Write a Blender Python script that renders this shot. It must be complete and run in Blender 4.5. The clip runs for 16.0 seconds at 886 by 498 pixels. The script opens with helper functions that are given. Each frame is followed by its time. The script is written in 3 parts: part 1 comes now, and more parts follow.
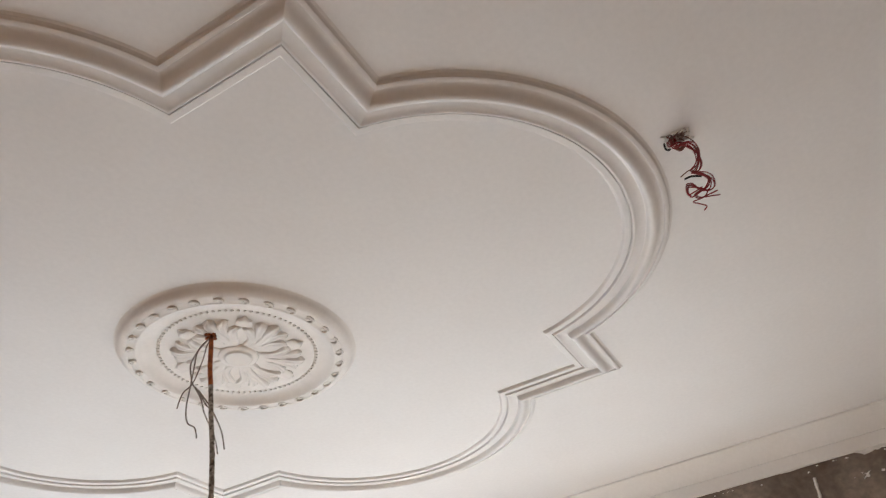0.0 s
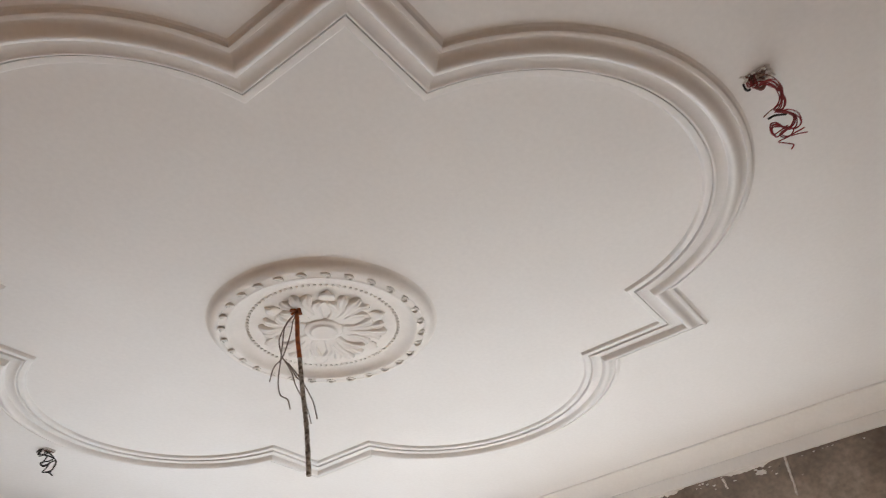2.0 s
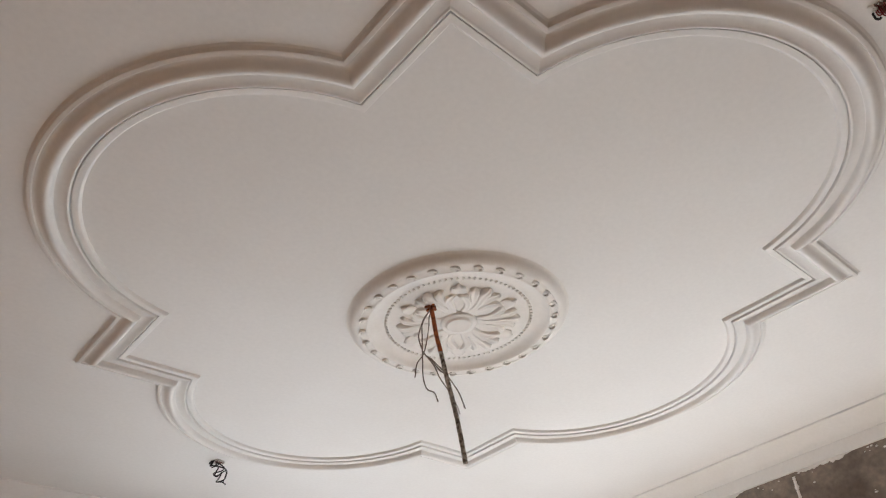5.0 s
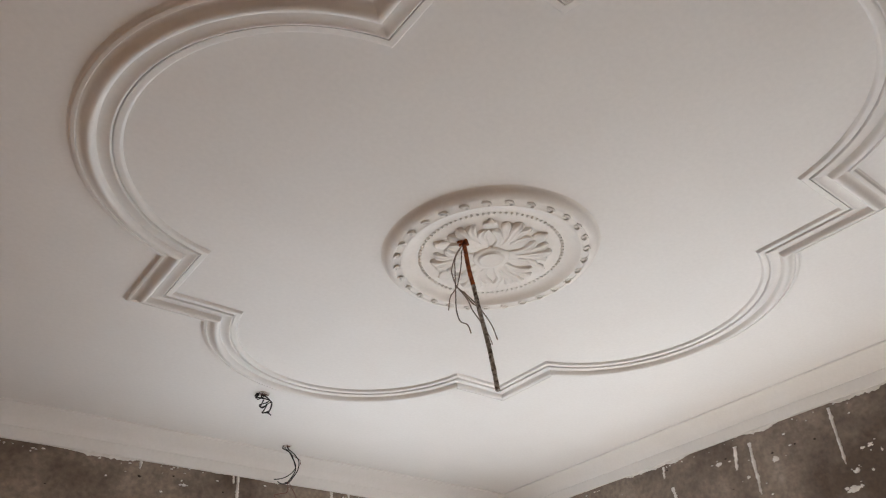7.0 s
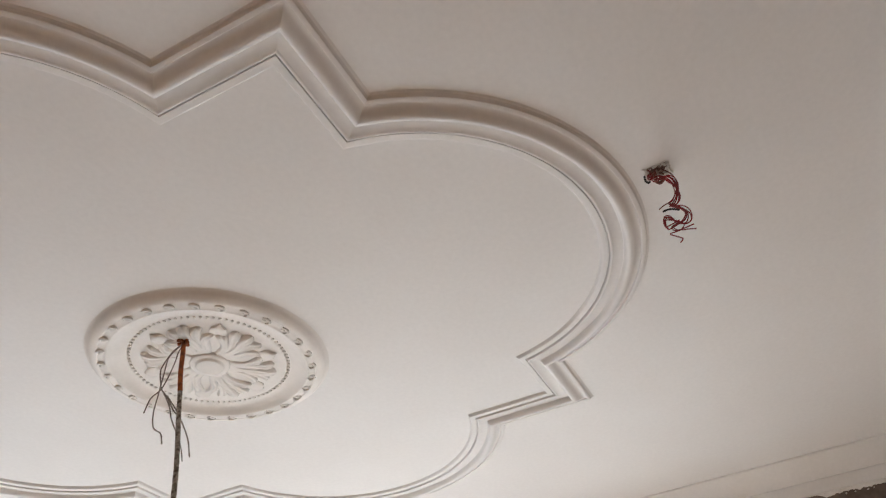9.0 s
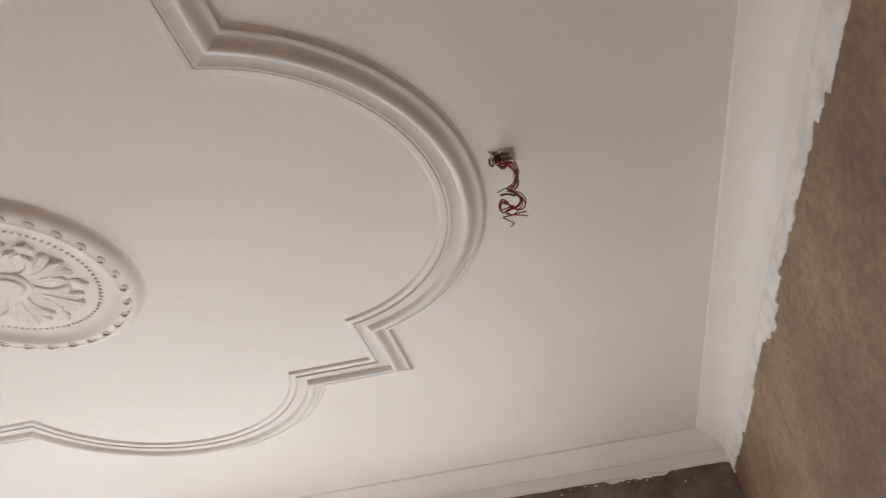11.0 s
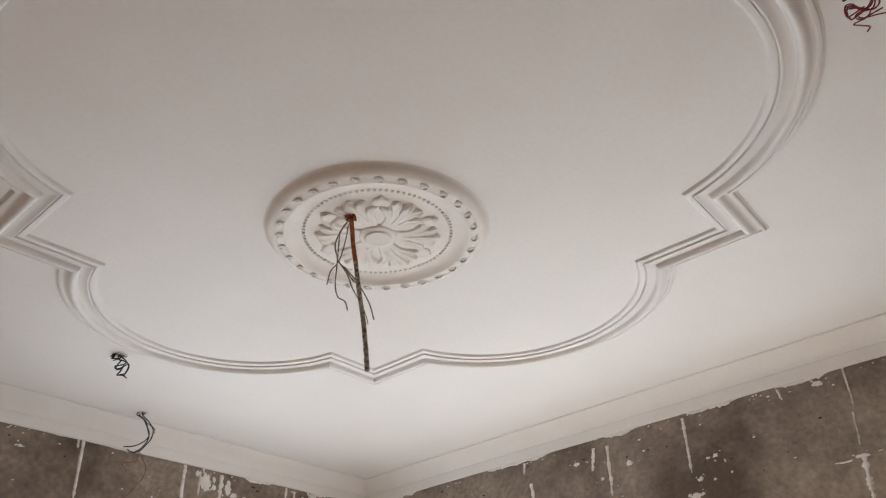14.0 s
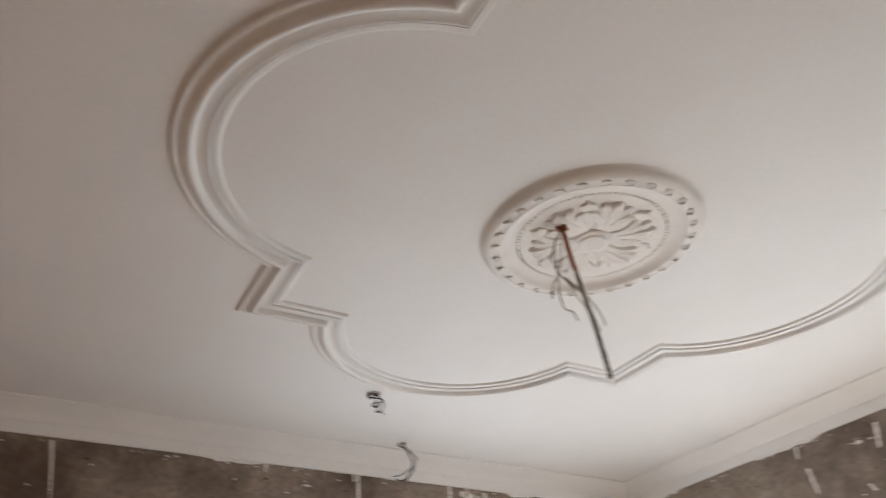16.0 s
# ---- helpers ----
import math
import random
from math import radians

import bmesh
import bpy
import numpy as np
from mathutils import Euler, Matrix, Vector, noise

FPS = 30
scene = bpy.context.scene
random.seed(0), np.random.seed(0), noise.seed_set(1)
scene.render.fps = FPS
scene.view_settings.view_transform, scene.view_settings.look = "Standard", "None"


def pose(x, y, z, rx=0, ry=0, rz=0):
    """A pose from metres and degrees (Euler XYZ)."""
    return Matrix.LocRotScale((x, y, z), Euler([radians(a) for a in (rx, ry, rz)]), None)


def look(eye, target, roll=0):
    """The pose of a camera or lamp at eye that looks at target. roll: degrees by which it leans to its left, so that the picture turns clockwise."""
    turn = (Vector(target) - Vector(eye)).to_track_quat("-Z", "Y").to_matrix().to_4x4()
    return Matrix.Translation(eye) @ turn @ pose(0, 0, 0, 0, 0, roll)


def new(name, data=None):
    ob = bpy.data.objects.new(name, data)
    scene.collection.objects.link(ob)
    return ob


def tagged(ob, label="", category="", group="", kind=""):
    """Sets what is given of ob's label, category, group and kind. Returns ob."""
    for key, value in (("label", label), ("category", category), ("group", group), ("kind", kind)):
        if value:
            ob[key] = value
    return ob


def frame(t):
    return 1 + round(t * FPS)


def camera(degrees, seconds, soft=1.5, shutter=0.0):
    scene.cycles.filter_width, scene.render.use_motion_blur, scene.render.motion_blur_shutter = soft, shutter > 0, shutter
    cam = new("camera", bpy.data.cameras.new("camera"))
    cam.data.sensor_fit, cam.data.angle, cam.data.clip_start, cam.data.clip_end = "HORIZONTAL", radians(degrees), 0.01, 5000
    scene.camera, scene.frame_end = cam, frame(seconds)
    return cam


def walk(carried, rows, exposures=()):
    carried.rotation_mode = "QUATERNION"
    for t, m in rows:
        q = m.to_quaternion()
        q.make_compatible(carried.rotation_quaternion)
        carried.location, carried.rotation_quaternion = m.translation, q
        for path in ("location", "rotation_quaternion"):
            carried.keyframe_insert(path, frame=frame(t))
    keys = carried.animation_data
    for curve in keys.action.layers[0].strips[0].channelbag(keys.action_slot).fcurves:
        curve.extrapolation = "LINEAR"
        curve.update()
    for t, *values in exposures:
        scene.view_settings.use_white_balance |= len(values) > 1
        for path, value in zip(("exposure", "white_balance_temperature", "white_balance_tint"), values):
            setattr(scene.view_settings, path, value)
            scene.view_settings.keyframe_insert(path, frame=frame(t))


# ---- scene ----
cam = camera(62.96, 16.0, soft=1.0, shutter=0.75)
PATH = [
    (0, -1.555, -1.610, 1.600, 129.85, 4.93, -59.08),
    (0.5, -1.549, -1.600, 1.600, 129.23, 4.59, -57.45),
    (1, -1.555, -1.588, 1.594, 128.47, 4.01, -55.89),
    (1.5, -1.556, -1.590, 1.579, 128.44, 3.92, -54.13),
    (2, -1.547, -1.584, 1.580, 128.34, 4.22, -52.43),
    (2.5, -1.536, -1.576, 1.580, 128.48, 4.51, -49.81),
    (3, -1.543, -1.563, 1.578, 130.66, 5.04, -47.08),
    (3.5, -1.562, -1.572, 1.586, 132.33, 4.95, -44.95),
    (4, -1.562, -1.564, 1.574, 130.52, 4.71, -42.98),
    (4.5, -1.581, -1.555, 1.569, 129.45, 4.42, -41.57),
    (5, -1.589, -1.556, 1.552, 128.65, 4.21, -41.18),
    (5.2, -1.592, -1.544, 1.543, 128.87, 4.23, -40.17),
    (5.8, -1.594, -1.545, 1.528, 127.85, 3.99, -38.70),
    (6.3, -1.594, -1.563, 1.516, 125.93, 3.57, -37.92),
    (6.8, -1.590, -1.579, 1.511, 124.32, 3.16, -38.04),
    (7.3, -1.583, -1.576, 1.517, 124.25, 2.96, -39.50),
    (7.5, -1.576, -1.562, 1.528, 125.14, 2.94, -41.33),
    (8, -1.575, -1.561, 1.559, 129.50, 3.61, -52.09),
    (8.5, -1.555, -1.598, 1.568, 130.77, 3.51, -61.45),
    (9, -1.556, -1.604, 1.571, 131.73, 3.50, -62.56),
    (9.5, -1.558, -1.616, 1.565, 131.39, 4.32, -67.01),
    (9.7, -1.553, -1.626, 1.562, 130.74, 4.71, -70.17),
    (10, -1.545, -1.638, 1.556, 129.93, 5.08, -74.11),
    (10.4, -1.534, -1.647, 1.548, 129.26, 5.02, -76.99),
    (10.75, -1.525, -1.649, 1.542, 128.93, 4.63, -77.47),
    (11.1, -1.517, -1.644, 1.538, 128.70, 4.09, -76.22),
    (11.5, -1.510, -1.630, 1.537, 128.41, 3.51, -72.89),
    (11.8, -1.506, -1.615, 1.541, 128.05, 3.22, -69.20),
    (12, -1.504, -1.603, 1.544, 127.76, 3.10, -66.43),
    (12.5, -1.508, -1.570, 1.536, 126.64, 2.44, -60.17),
    (13, -1.514, -1.561, 1.525, 125.28, 1.89, -54.46),
    (13.5, -1.520, -1.552, 1.524, 123.35, 2.14, -50.56),
    (14, -1.523, -1.546, 1.519, 122.78, 2.23, -49.01),
    (14.5, -1.530, -1.541, 1.512, 122.19, 2.14, -47.47),
    (15, -1.535, -1.544, 1.508, 122.11, 2.03, -43.64),
    (15.5, -1.555, -1.556, 1.512, 123.19, 2.54, -37.19),
    (16, -1.568, -1.554, 1.534, 124.00, 2.73, -29.20),
]
walk(cam, [(t, pose(x, y, z, rx, ry, rz)) for t, x, y, z, rx, ry, rz in PATH],
     exposures=[(0.0, 3.50), (1.5, 3.46), (2.5, 3.43), (4.0, 3.47), (5.2, 3.41), (7.3, 3.31), (8.5, 3.44), (9.7, 3.47), (12.0, 3.44), (13.0, 3.34), (13.5, 3.32), (15.0, 3.34), (16.0, 3.32)])

# ---------------------------------------------------------------- light
H = 3.0                      # ceiling height
# inner corners of the room (x+ y+, x+ y-, x- y-, x- y+)
CORNERS = [Vector((2.352, 2.512)), Vector((2.187, -2.345)), Vector((-2.24, -2.345)), Vector((-2.24, 2.385))]

world = bpy.data.worlds.new("sky")
scene.world = world
world.use_nodes = True
wn = world.node_tree
sky = wn.nodes.new("ShaderNodeTexSky")
sky.sky_type = 'NISHITA'
sky.sun_disc = False
sky.sun_elevation = radians(60)
sky.sun_rotation = radians(102)
wn.links.new(sky.outputs[0], wn.nodes["Background"].inputs[0])
wn.nodes["Background"].inputs[1].default_value = 0.1

sun_data = bpy.data.lights.new("sun", 'SUN')
sun_data.energy = 3.1
sun_data.angle = radians(0.5)
sun_data.color = (1.0, 0.96, 0.91)
sun = new("sun", sun_data)
sun.matrix_world = look((10.0, -2.2, 17.7), (0, 0, 0))


EAST_WINDOW = (0.85, 3.95, 0.9, 2.2)      # along the wall from its first corner, sill and head
NORTH_WINDOW = (0.75, 2.70, 0.9, 2.1)


def window_light(name, p, q, window, power, color):
    """Daylight of a window in the wall from p to q: an area lamp in the opening, 3 cm behind the wall's face."""
    u0, u1, z0, z1 = window
    way = (q - p).normalized()
    out = Vector((way.y, -way.x))
    at = p + way * (u0 + u1) / 2 + out * 0.03
    d = bpy.data.lights.new(name, 'AREA')
    d.shape, d.size, d.size_y, d.energy, d.color = 'RECTANGLE', u1 - u0, z1 - z0, power, color
    ob = new(name, d)
    z = (z0 + z1) / 2
    ob.matrix_world = look((at.x, at.y, z), (at.x - out.x, at.y - out.y, z))
    return ob


window_light("window_light_east", CORNERS[1], CORNERS[0], EAST_WINDOW, 3.4, (0.84, 0.925, 1.0))
window_light("window_light_north", CORNERS[0], CORNERS[3], NORTH_WINDOW, 3.0, (0.86, 0.935, 1.0))

# ---------------------------------------------------------------- materials


def mat(name, color, rough=0.6, metal=0.0, spread=(), stain=None, stain_scale=1.5, stain_amount=0.3,
        grain_scale=60.0, bump=0.1, bump_dist=0.002, wave=0.0, mottle=None, grain=0.02):
    """Painted, plastered or metal surface: base colour, large stains, fine grain and relief."""
    m = bpy.data.materials.new(name)
    m.use_nodes = True
    nt = m.node_tree
    n, l = nt.nodes, nt.links
    b = n["Principled BSDF"]
    b.inputs["Roughness"].default_value = rough
    b.inputs["Metallic"].default_value = metal
    tc = n.new("ShaderNodeTexCoord")
    big = n.new("ShaderNodeTexNoise")
    big.inputs["Scale"].default_value = stain_scale
    big.inputs["Detail"].default_value = 6
    big.inputs["Roughness"].default_value = 0.62
    l.new(tc.outputs["Object"], big.inputs["Vector"])
    ramp = n.new("ShaderNodeValToRGB")
    ramp.color_ramp.elements[0].position, ramp.color_ramp.elements[1].position = spread or (0.35, 0.68)
    l.new(big.outputs["Fac"], ramp.inputs["Fac"])
    ramp.color_ramp.elements[0].color = (0, 0, 0, 1)
    ramp.color_ramp.elements[1].color = (1, 1, 1, 1)
    mul = n.new("ShaderNodeMath")
    mul.operation = 'MULTIPLY'
    mul.inputs[1].default_value = stain_amount
    l.new(ramp.outputs["Color"], mul.inputs[0])
    mix = n.new("ShaderNodeMix")
    mix.data_type = 'RGBA'
    mix.inputs["A"].default_value = (*color, 1)
    mix.inputs["B"].default_value = (*(stain or [c * 0.8 for c in color]), 1)
    l.new(mul.outputs[0], mix.inputs["Factor"])
    fine = n.new("ShaderNodeTexNoise")
    fine.inputs["Scale"].default_value = grain_scale
    fine.inputs["Detail"].default_value = 4
    l.new(tc.outputs["Object"], fine.inputs["Vector"])
    hsv = n.new("ShaderNodeHueSaturation")
    mr = n.new("ShaderNodeMapRange")
    mr.inputs["From Min"].default_value, mr.inputs["From Max"].default_value = 0.3, 0.7
    mr.inputs["To Min"].default_value, mr.inputs["To Max"].default_value = 1 - grain, 1 + grain
    l.new(fine.outputs["Fac"], mr.inputs["Value"])
    l.new(mr.outputs["Result"], hsv.inputs["Value"])
    l.new(mix.outputs["Result"], hsv.inputs["Color"])
    if mottle:
        mid = n.new("ShaderNodeTexNoise")
        mid.inputs["Scale"].default_value = 5.5
        mid.inputs["Detail"].default_value = 10
        mid.inputs["Roughness"].default_value = 0.7
        mid.inputs["Distortion"].default_value = 0.1
        l.new(tc.outputs["Object"], mid.inputs["Vector"])
        r2 = n.new("ShaderNodeValToRGB")
        r2.color_ramp.elements[0].position, r2.color_ramp.elements[1].position = 0.44, 0.74
        l.new(mid.outputs["Fac"], r2.inputs["Fac"])
        m2 = n.new("ShaderNodeMix")
        m2.data_type = 'RGBA'
        m2.inputs["B"].default_value = (*mottle, 1)
        half = n.new("ShaderNodeMath")
        half.operation = 'MULTIPLY'
        half.inputs[1].default_value = 0.6
        l.new(r2.outputs["Color"], half.inputs[0])
        l.new(half.outputs[0], m2.inputs["Factor"])
        l.new(mix.outputs["Result"], m2.inputs["A"])
        l.new(m2.outputs["Result"], hsv.inputs["Color"])
    l.new(hsv.outputs["Color"], b.inputs["Base Color"])
    bp = n.new("ShaderNodeBump")
    bp.inputs["Strength"].default_value = bump
    bp.inputs["Distance"].default_value = bump_dist
    l.new(fine.outputs["Fac"], bp.inputs["Height"])
    last = bp
    if wave:
        b2 = n.new("ShaderNodeBump")
        b2.inputs["Strength"].default_value = wave
        b2.inputs["Distance"].default_value = 0.02
        w = n.new("ShaderNodeTexNoise")
        w.inputs["Scale"].default_value = 2.2
        w.inputs["Detail"].default_value = 2
        l.new(tc.outputs["Object"], w.inputs["Vector"])
        l.new(w.outputs["Fac"], b2.inputs["Height"])
        l.new(bp.outputs["Normal"], b2.inputs["Normal"])
        last = b2
    l.new(last.outputs["Normal"], b.inputs["Normal"])
    return m


M_CEIL = mat("ceiling_paint", (0.80, 0.775, 0.755), 0.55, stain=(0.74, 0.70, 0.67), stain_amount=0.5, wave=0.10, bump=0.06)
M_MOULD = mat("moulding_plaster", (0.80, 0.775, 0.755), 0.5, stain=(0.74, 0.70, 0.66), stain_scale=3, stain_amount=0.5, bump=0.08)
M_ROSE = mat("rose_plaster", (0.84, 0.80, 0.76), 0.55, stain=(0.72, 0.67, 0.61), stain_scale=9, stain_amount=0.4, bump=0.1)
M_WALL = mat("cement_render", (0.30, 0.235, 0.18), 0.45, grain=0.25, stain=(0.088, 0.053, 0.033), stain_scale=1.3, stain_amount=0.95,
             grain_scale=35, bump=0.4, bump_dist=0.006, spread=(0.40, 0.62), mottle=(0.085, 0.056, 0.037))
# same render for the east wall, its brighter light put into a lighter base
M_EAST = mat("smooth_lit_cement_render", (0.34, 0.275, 0.22), 0.36, grain=0.22, stain=(0.085, 0.053, 0.034), stain_scale=1.1, stain_amount=0.95,
             grain_scale=35, bump=0.4, bump_dist=0.006, spread=(0.40, 0.62), mottle=(0.085, 0.058, 0.041))
# unseen west wall: saturated tan added to bounce warm light onto the ceiling
M_TAN = mat("tan_bounce_render", (0.41, 0.202, 0.070), 0.7, stain=(0.20, 0.098, 0.04), stain_scale=1.7, stain_amount=0.8,
            grain_scale=35, bump=0.4, bump_dist=0.006, mottle=(0.16, 0.085, 0.04))
M_SOUTH = mat("brown_render", (0.34, 0.215, 0.125), 0.6, stain=(0.11, 0.066, 0.038), stain_scale=1.5, stain_amount=0.85,
              grain_scale=35, grain=0.22, bump=0.4, bump_dist=0.006, mottle=(0.10, 0.062, 0.036))
M_FLOOR = mat("concrete_floor", (0.46, 0.41, 0.35), 0.8, stain=(0.36, 0.315, 0.26), stain_amount=0.7, bump=0.3, bump_dist=0.005)
M_SPLASH = mat("splashed_plaster", (0.83, 0.80, 0.77), 0.7, stain=(0.58, 0.53, 0.48), stain_scale=14, stain_amount=0.7, bump=0.4)
M_RUST = mat("rusted_steel", (0.40, 0.105, 0.025), 0.85, 0.1, stain=(0.09, 0.026, 0.012), stain_scale=30, stain_amount=0.9, spread=(0.42, 0.62), grain_scale=300, bump=0.7)
M_BAR = mat("spattered_steel_bar", (0.46, 0.41, 0.35), 0.75, 0.1, stain=(0.085, 0.058, 0.040), stain_scale=70, stain_amount=0.95,
            spread=(0.38, 0.62), grain_scale=260, bump=0.7)
M_TIE = mat("tie_wire", (0.22, 0.165, 0.13), 0.8, 0.0, stain=(0.42, 0.38, 0.34), stain_scale=40, stain_amount=0.8, grain_scale=200)
M_RED = mat("red_insulation", (0.31, 0.008, 0.014), 0.4, stain=(0.13, 0.01, 0.012), stain_scale=25, stain_amount=0.7, grain_scale=120)
M_BLACK = mat("black_insulation", (0.014, 0.011, 0.010), 0.65, stain=(0.028, 0.020, 0.018), stain_scale=25, grain_scale=120)
M_BROWN = mat("brown_insulation", (0.16, 0.05, 0.035), 0.45, stain=(0.08, 0.03, 0.02), stain_scale=25, grain_scale=120)
M_HOLE = mat("raw_cavity", (0.22, 0.13, 0.105), 0.9, stain=(0.03, 0.018, 0.015), stain_scale=45, grain_scale=150, bump=0.5)
M_FILL = mat("rough_filler", (0.52, 0.40, 0.34), 0.9, stain=(0.20, 0.11, 0.09), stain_scale=45, stain_amount=0.9, grain_scale=150, bump=0.8)
M_CHIP = mat("broken_render", (0.045, 0.030, 0.022), 0.9, stain=(0.02, 0.013, 0.01), stain_scale=45, grain_scale=150, bump=0.5)

# ---------------------------------------------------------------- mesh helpers


def finish(bm, smooth=True, angle=38):
    if smooth:
        for f in bm.faces:
            f.smooth = True
        for e in bm.edges:
            if len(e.link_faces) == 2 and e.calc_face_angle(0) > radians(angle):
                e.smooth = False
    return bm


def mesh_of(name, bm, material, smooth=True, angle=38):
    bmesh.ops.recalc_face_normals(bm, faces=bm.faces)
    finish(bm, smooth, angle)
    me = bpy.data.meshes.new(name)
    bm.to_mesh(me)
    bm.free()
    me.materials.append(material)
    return me


def part(name, bm, material, parent=None, label="", smooth=True, angle=38):
    ob = new(name, mesh_of(name, bm, material, smooth, angle))
    if parent is not None:
        ob.parent = parent
    if label:
        tagged(ob, label)
    return ob


def thing(name, at, label, category, group="", kind=""):
    ob = new(name)
    ob.location = at
    return tagged(ob, label, category, group, kind)


def spline(pts, steps=6):
    """Points of a smooth curve through pts."""
    p = [Vector(q) for q in pts]
    p = [2 * p[0] - p[1]] + p + [2 * p[-1] - p[-2]]
    out = []
    for i in range(1, len(p) - 2):
        for k in range(steps):
            u = k / steps
            a, b, c, d = p[i - 1], p[i], p[i + 1], p[i + 2]
            out.append(0.5 * (2 * b + (c - a) * u + (2 * a - 5 * b + 4 * c - d) * u * u + (3 * b - a - 3 * c + d) * u ** 3))
    return out + [p[-2]]


def tube(bm, pts, radius, sides=7):
    """A round bar along pts; radius is a number or a function of 0..1."""
    rings, up = [], Vector((0.31, 0.23, 0.92))
    for i, q in enumerate(pts):
        t = (pts[min(i + 1, len(pts) - 1)] - pts[max(i - 1, 0)]).normalized()
        s = t.cross(up)
        if s.length < 1e-3:
            s = t.orthogonal()
        s.normalize()
        up = s.cross(t).normalized()
        r = radius(i / (len(pts) - 1)) if callable(radius) else radius
        rings.append([bm.verts.new(q + r * (math.cos(2 * math.pi * k / sides) * s + math.sin(2 * math.pi * k / sides) * up)) for k in range(sides)])
    for a, b in zip(rings, rings[1:]):
        for k in range(sides):
            bm.faces.new((a[k], a[(k + 1) % sides], b[(k + 1) % sides], b[k]))
    bm.faces.new(rings[0][::-1])
    bm.faces.new(rings[-1])
    return bm


def skin(bm, rows, closed=False):
    """Quads between rows of points."""
    vs = [[bm.verts.new(p) for p in r] for r in rows]
    for a, b in zip(vs, vs[1:] + (vs[:1] if closed else [])):
        for k in range(len(a) - 1):
            bm.faces.new((a[k], a[k + 1], b[k + 1], b[k]))
    return vs


def slab(bm, x0, x1, y0, y1, z0, z1):
    v = [bm.verts.new((x, y, z)) for z in (z0, z1) for x, y in ((x0, y0), (x1, y0), (x1, y1), (x0, y1))]
    for q in ((3, 2, 1, 0), (4, 5, 6, 7), (0, 1, 5, 4), (1, 2, 6, 5), (2, 3, 7, 6), (3, 0, 4, 7)):
        bm.faces.new([v[i] for i in q])


# ---------------------------------------------------------------- structure
bm = bmesh.new()
slab(bm, -2.6, 2.6, -2.75, 2.75, -0.15, 0.0)
tagged(part("floor", bm, M_FLOOR, smooth=False), "bare grey concrete screed floor", "floor", kind="structure")

# places where cables come out of the ceiling: centre and half sizes
HOLES = [(-0.070, -1.588, 0.022, 0.029), (-0.115, 1.605, 0.022, 0.020), (0.350, 2.220, 0.014, 0.012)]


def ceiling():
    """Flat plaster ceiling with three rough cable holes cut through its skin."""
    bm = bmesh.new()
    xs = sorted({-2.6, 2.6} | {round(x + s * w, 4) for x, y, w, h in HOLES for s in (-1, 1)})
    ys = sorted({-2.75, 2.75} | {round(y + s * h, 4) for x, y, w, h in HOLES for s in (-1, 1)})
    low = {(x, y): bm.verts.new((x, y, H)) for x in xs for y in ys}
    for i in range(len(xs) - 1):
        for j in range(len(ys) - 1):
            cx, cy = (xs[i] + xs[i + 1]) / 2, (ys[j] + ys[j + 1]) / 2
            if any(abs(cx - x) < w and abs(cy - y) < h for x, y, w, h in HOLES):
                base = [(xs[i], ys[j]), (xs[i + 1], ys[j]), (xs[i + 1], ys[j + 1]), (xs[i], ys[j + 1])]
                top = [bm.verts.new((x, y, H + 0.06)) for x, y in base]
                for k in range(4):
                    bm.faces.new((low[base[k]], low[base[(k + 1) % 4]], top[(k + 1) % 4], top[k]))
                bm.faces.new(top)
            else:
                bm.faces.new((low[xs[i], ys[j]], low[xs[i], ys[j + 1]], low[xs[i + 1], ys[j + 1]], low[xs[i + 1], ys[j]]))
    slab(bm, -2.6, 2.6, -2.75, 2.75, H + 0.07, H + 0.2)
    me = bpy.data.meshes.new("ceiling")
    bm.to_mesh(me)
    bm.free()
    me.materials.append(M_CEIL)
    return tagged(new("ceiling", me), "smooth white plastered ceiling with cable holes", "ceiling", kind="structure")


ceiling()


def wall(name, p, q, openings=(), label="bare brown-grey cement-rendered wall spattered with white plaster", material=None):
    """A 0.2 m wall from corner p to corner q (room on its left), with openings (u0, u1, z0, z1)."""
    d = (q - p)
    n = Vector((d.y, -d.x)).normalized()
    L = d.length
    d = d.normalized()
    bm = bmesh.new()
    us = sorted({-0.2, L + 0.2} | {u for o in openings for u in o[:2]})
    zs = sorted({0.0, H + 0.05} | {z for o in openings for z in o[2:]})

    def at(u, z, k):
        w = p + d * u + n * k
        return (w.x, w.y, z)
    solid = {}
    for i in range(len(us) - 1):
        for j in range(len(zs) - 1):
            u, z = (us[i] + us[i + 1]) / 2, (zs[j] + zs[j + 1]) / 2
            solid[i, j] = not any(o[0] < u < o[1] and o[2] < z < o[3] for o in openings)
    for (i, j), s in solid.items():
        if not s:
            continue
        c = [(us[i], zs[j]), (us[i + 1], zs[j]), (us[i + 1], zs[j + 1]), (us[i], zs[j + 1])]
        bm.faces.new([bm.verts.new(at(u, z, 0)) for u, z in c])
        bm.faces.new([bm.verts.new(at(u, z, 0.2)) for u, z in c[::-1]])
        for k, (a, b) in enumerate(((0, -1), (1, 0), (0, 1), (-1, 0))):
            if not solid.get((i + a, j + b), False):
                e, f = c[k], c[(k + 1) % 4]
                bm.faces.new([bm.verts.new(at(*w)) for w in ((*e, 0), (*e, 0.2), (*f, 0.2), (*f, 0))])
    bmesh.ops.remove_doubles(bm, verts=bm.verts, dist=1e-5)
    return tagged(part(name, bm, material or M_WALL, smooth=False), label, "wall", kind="structure")


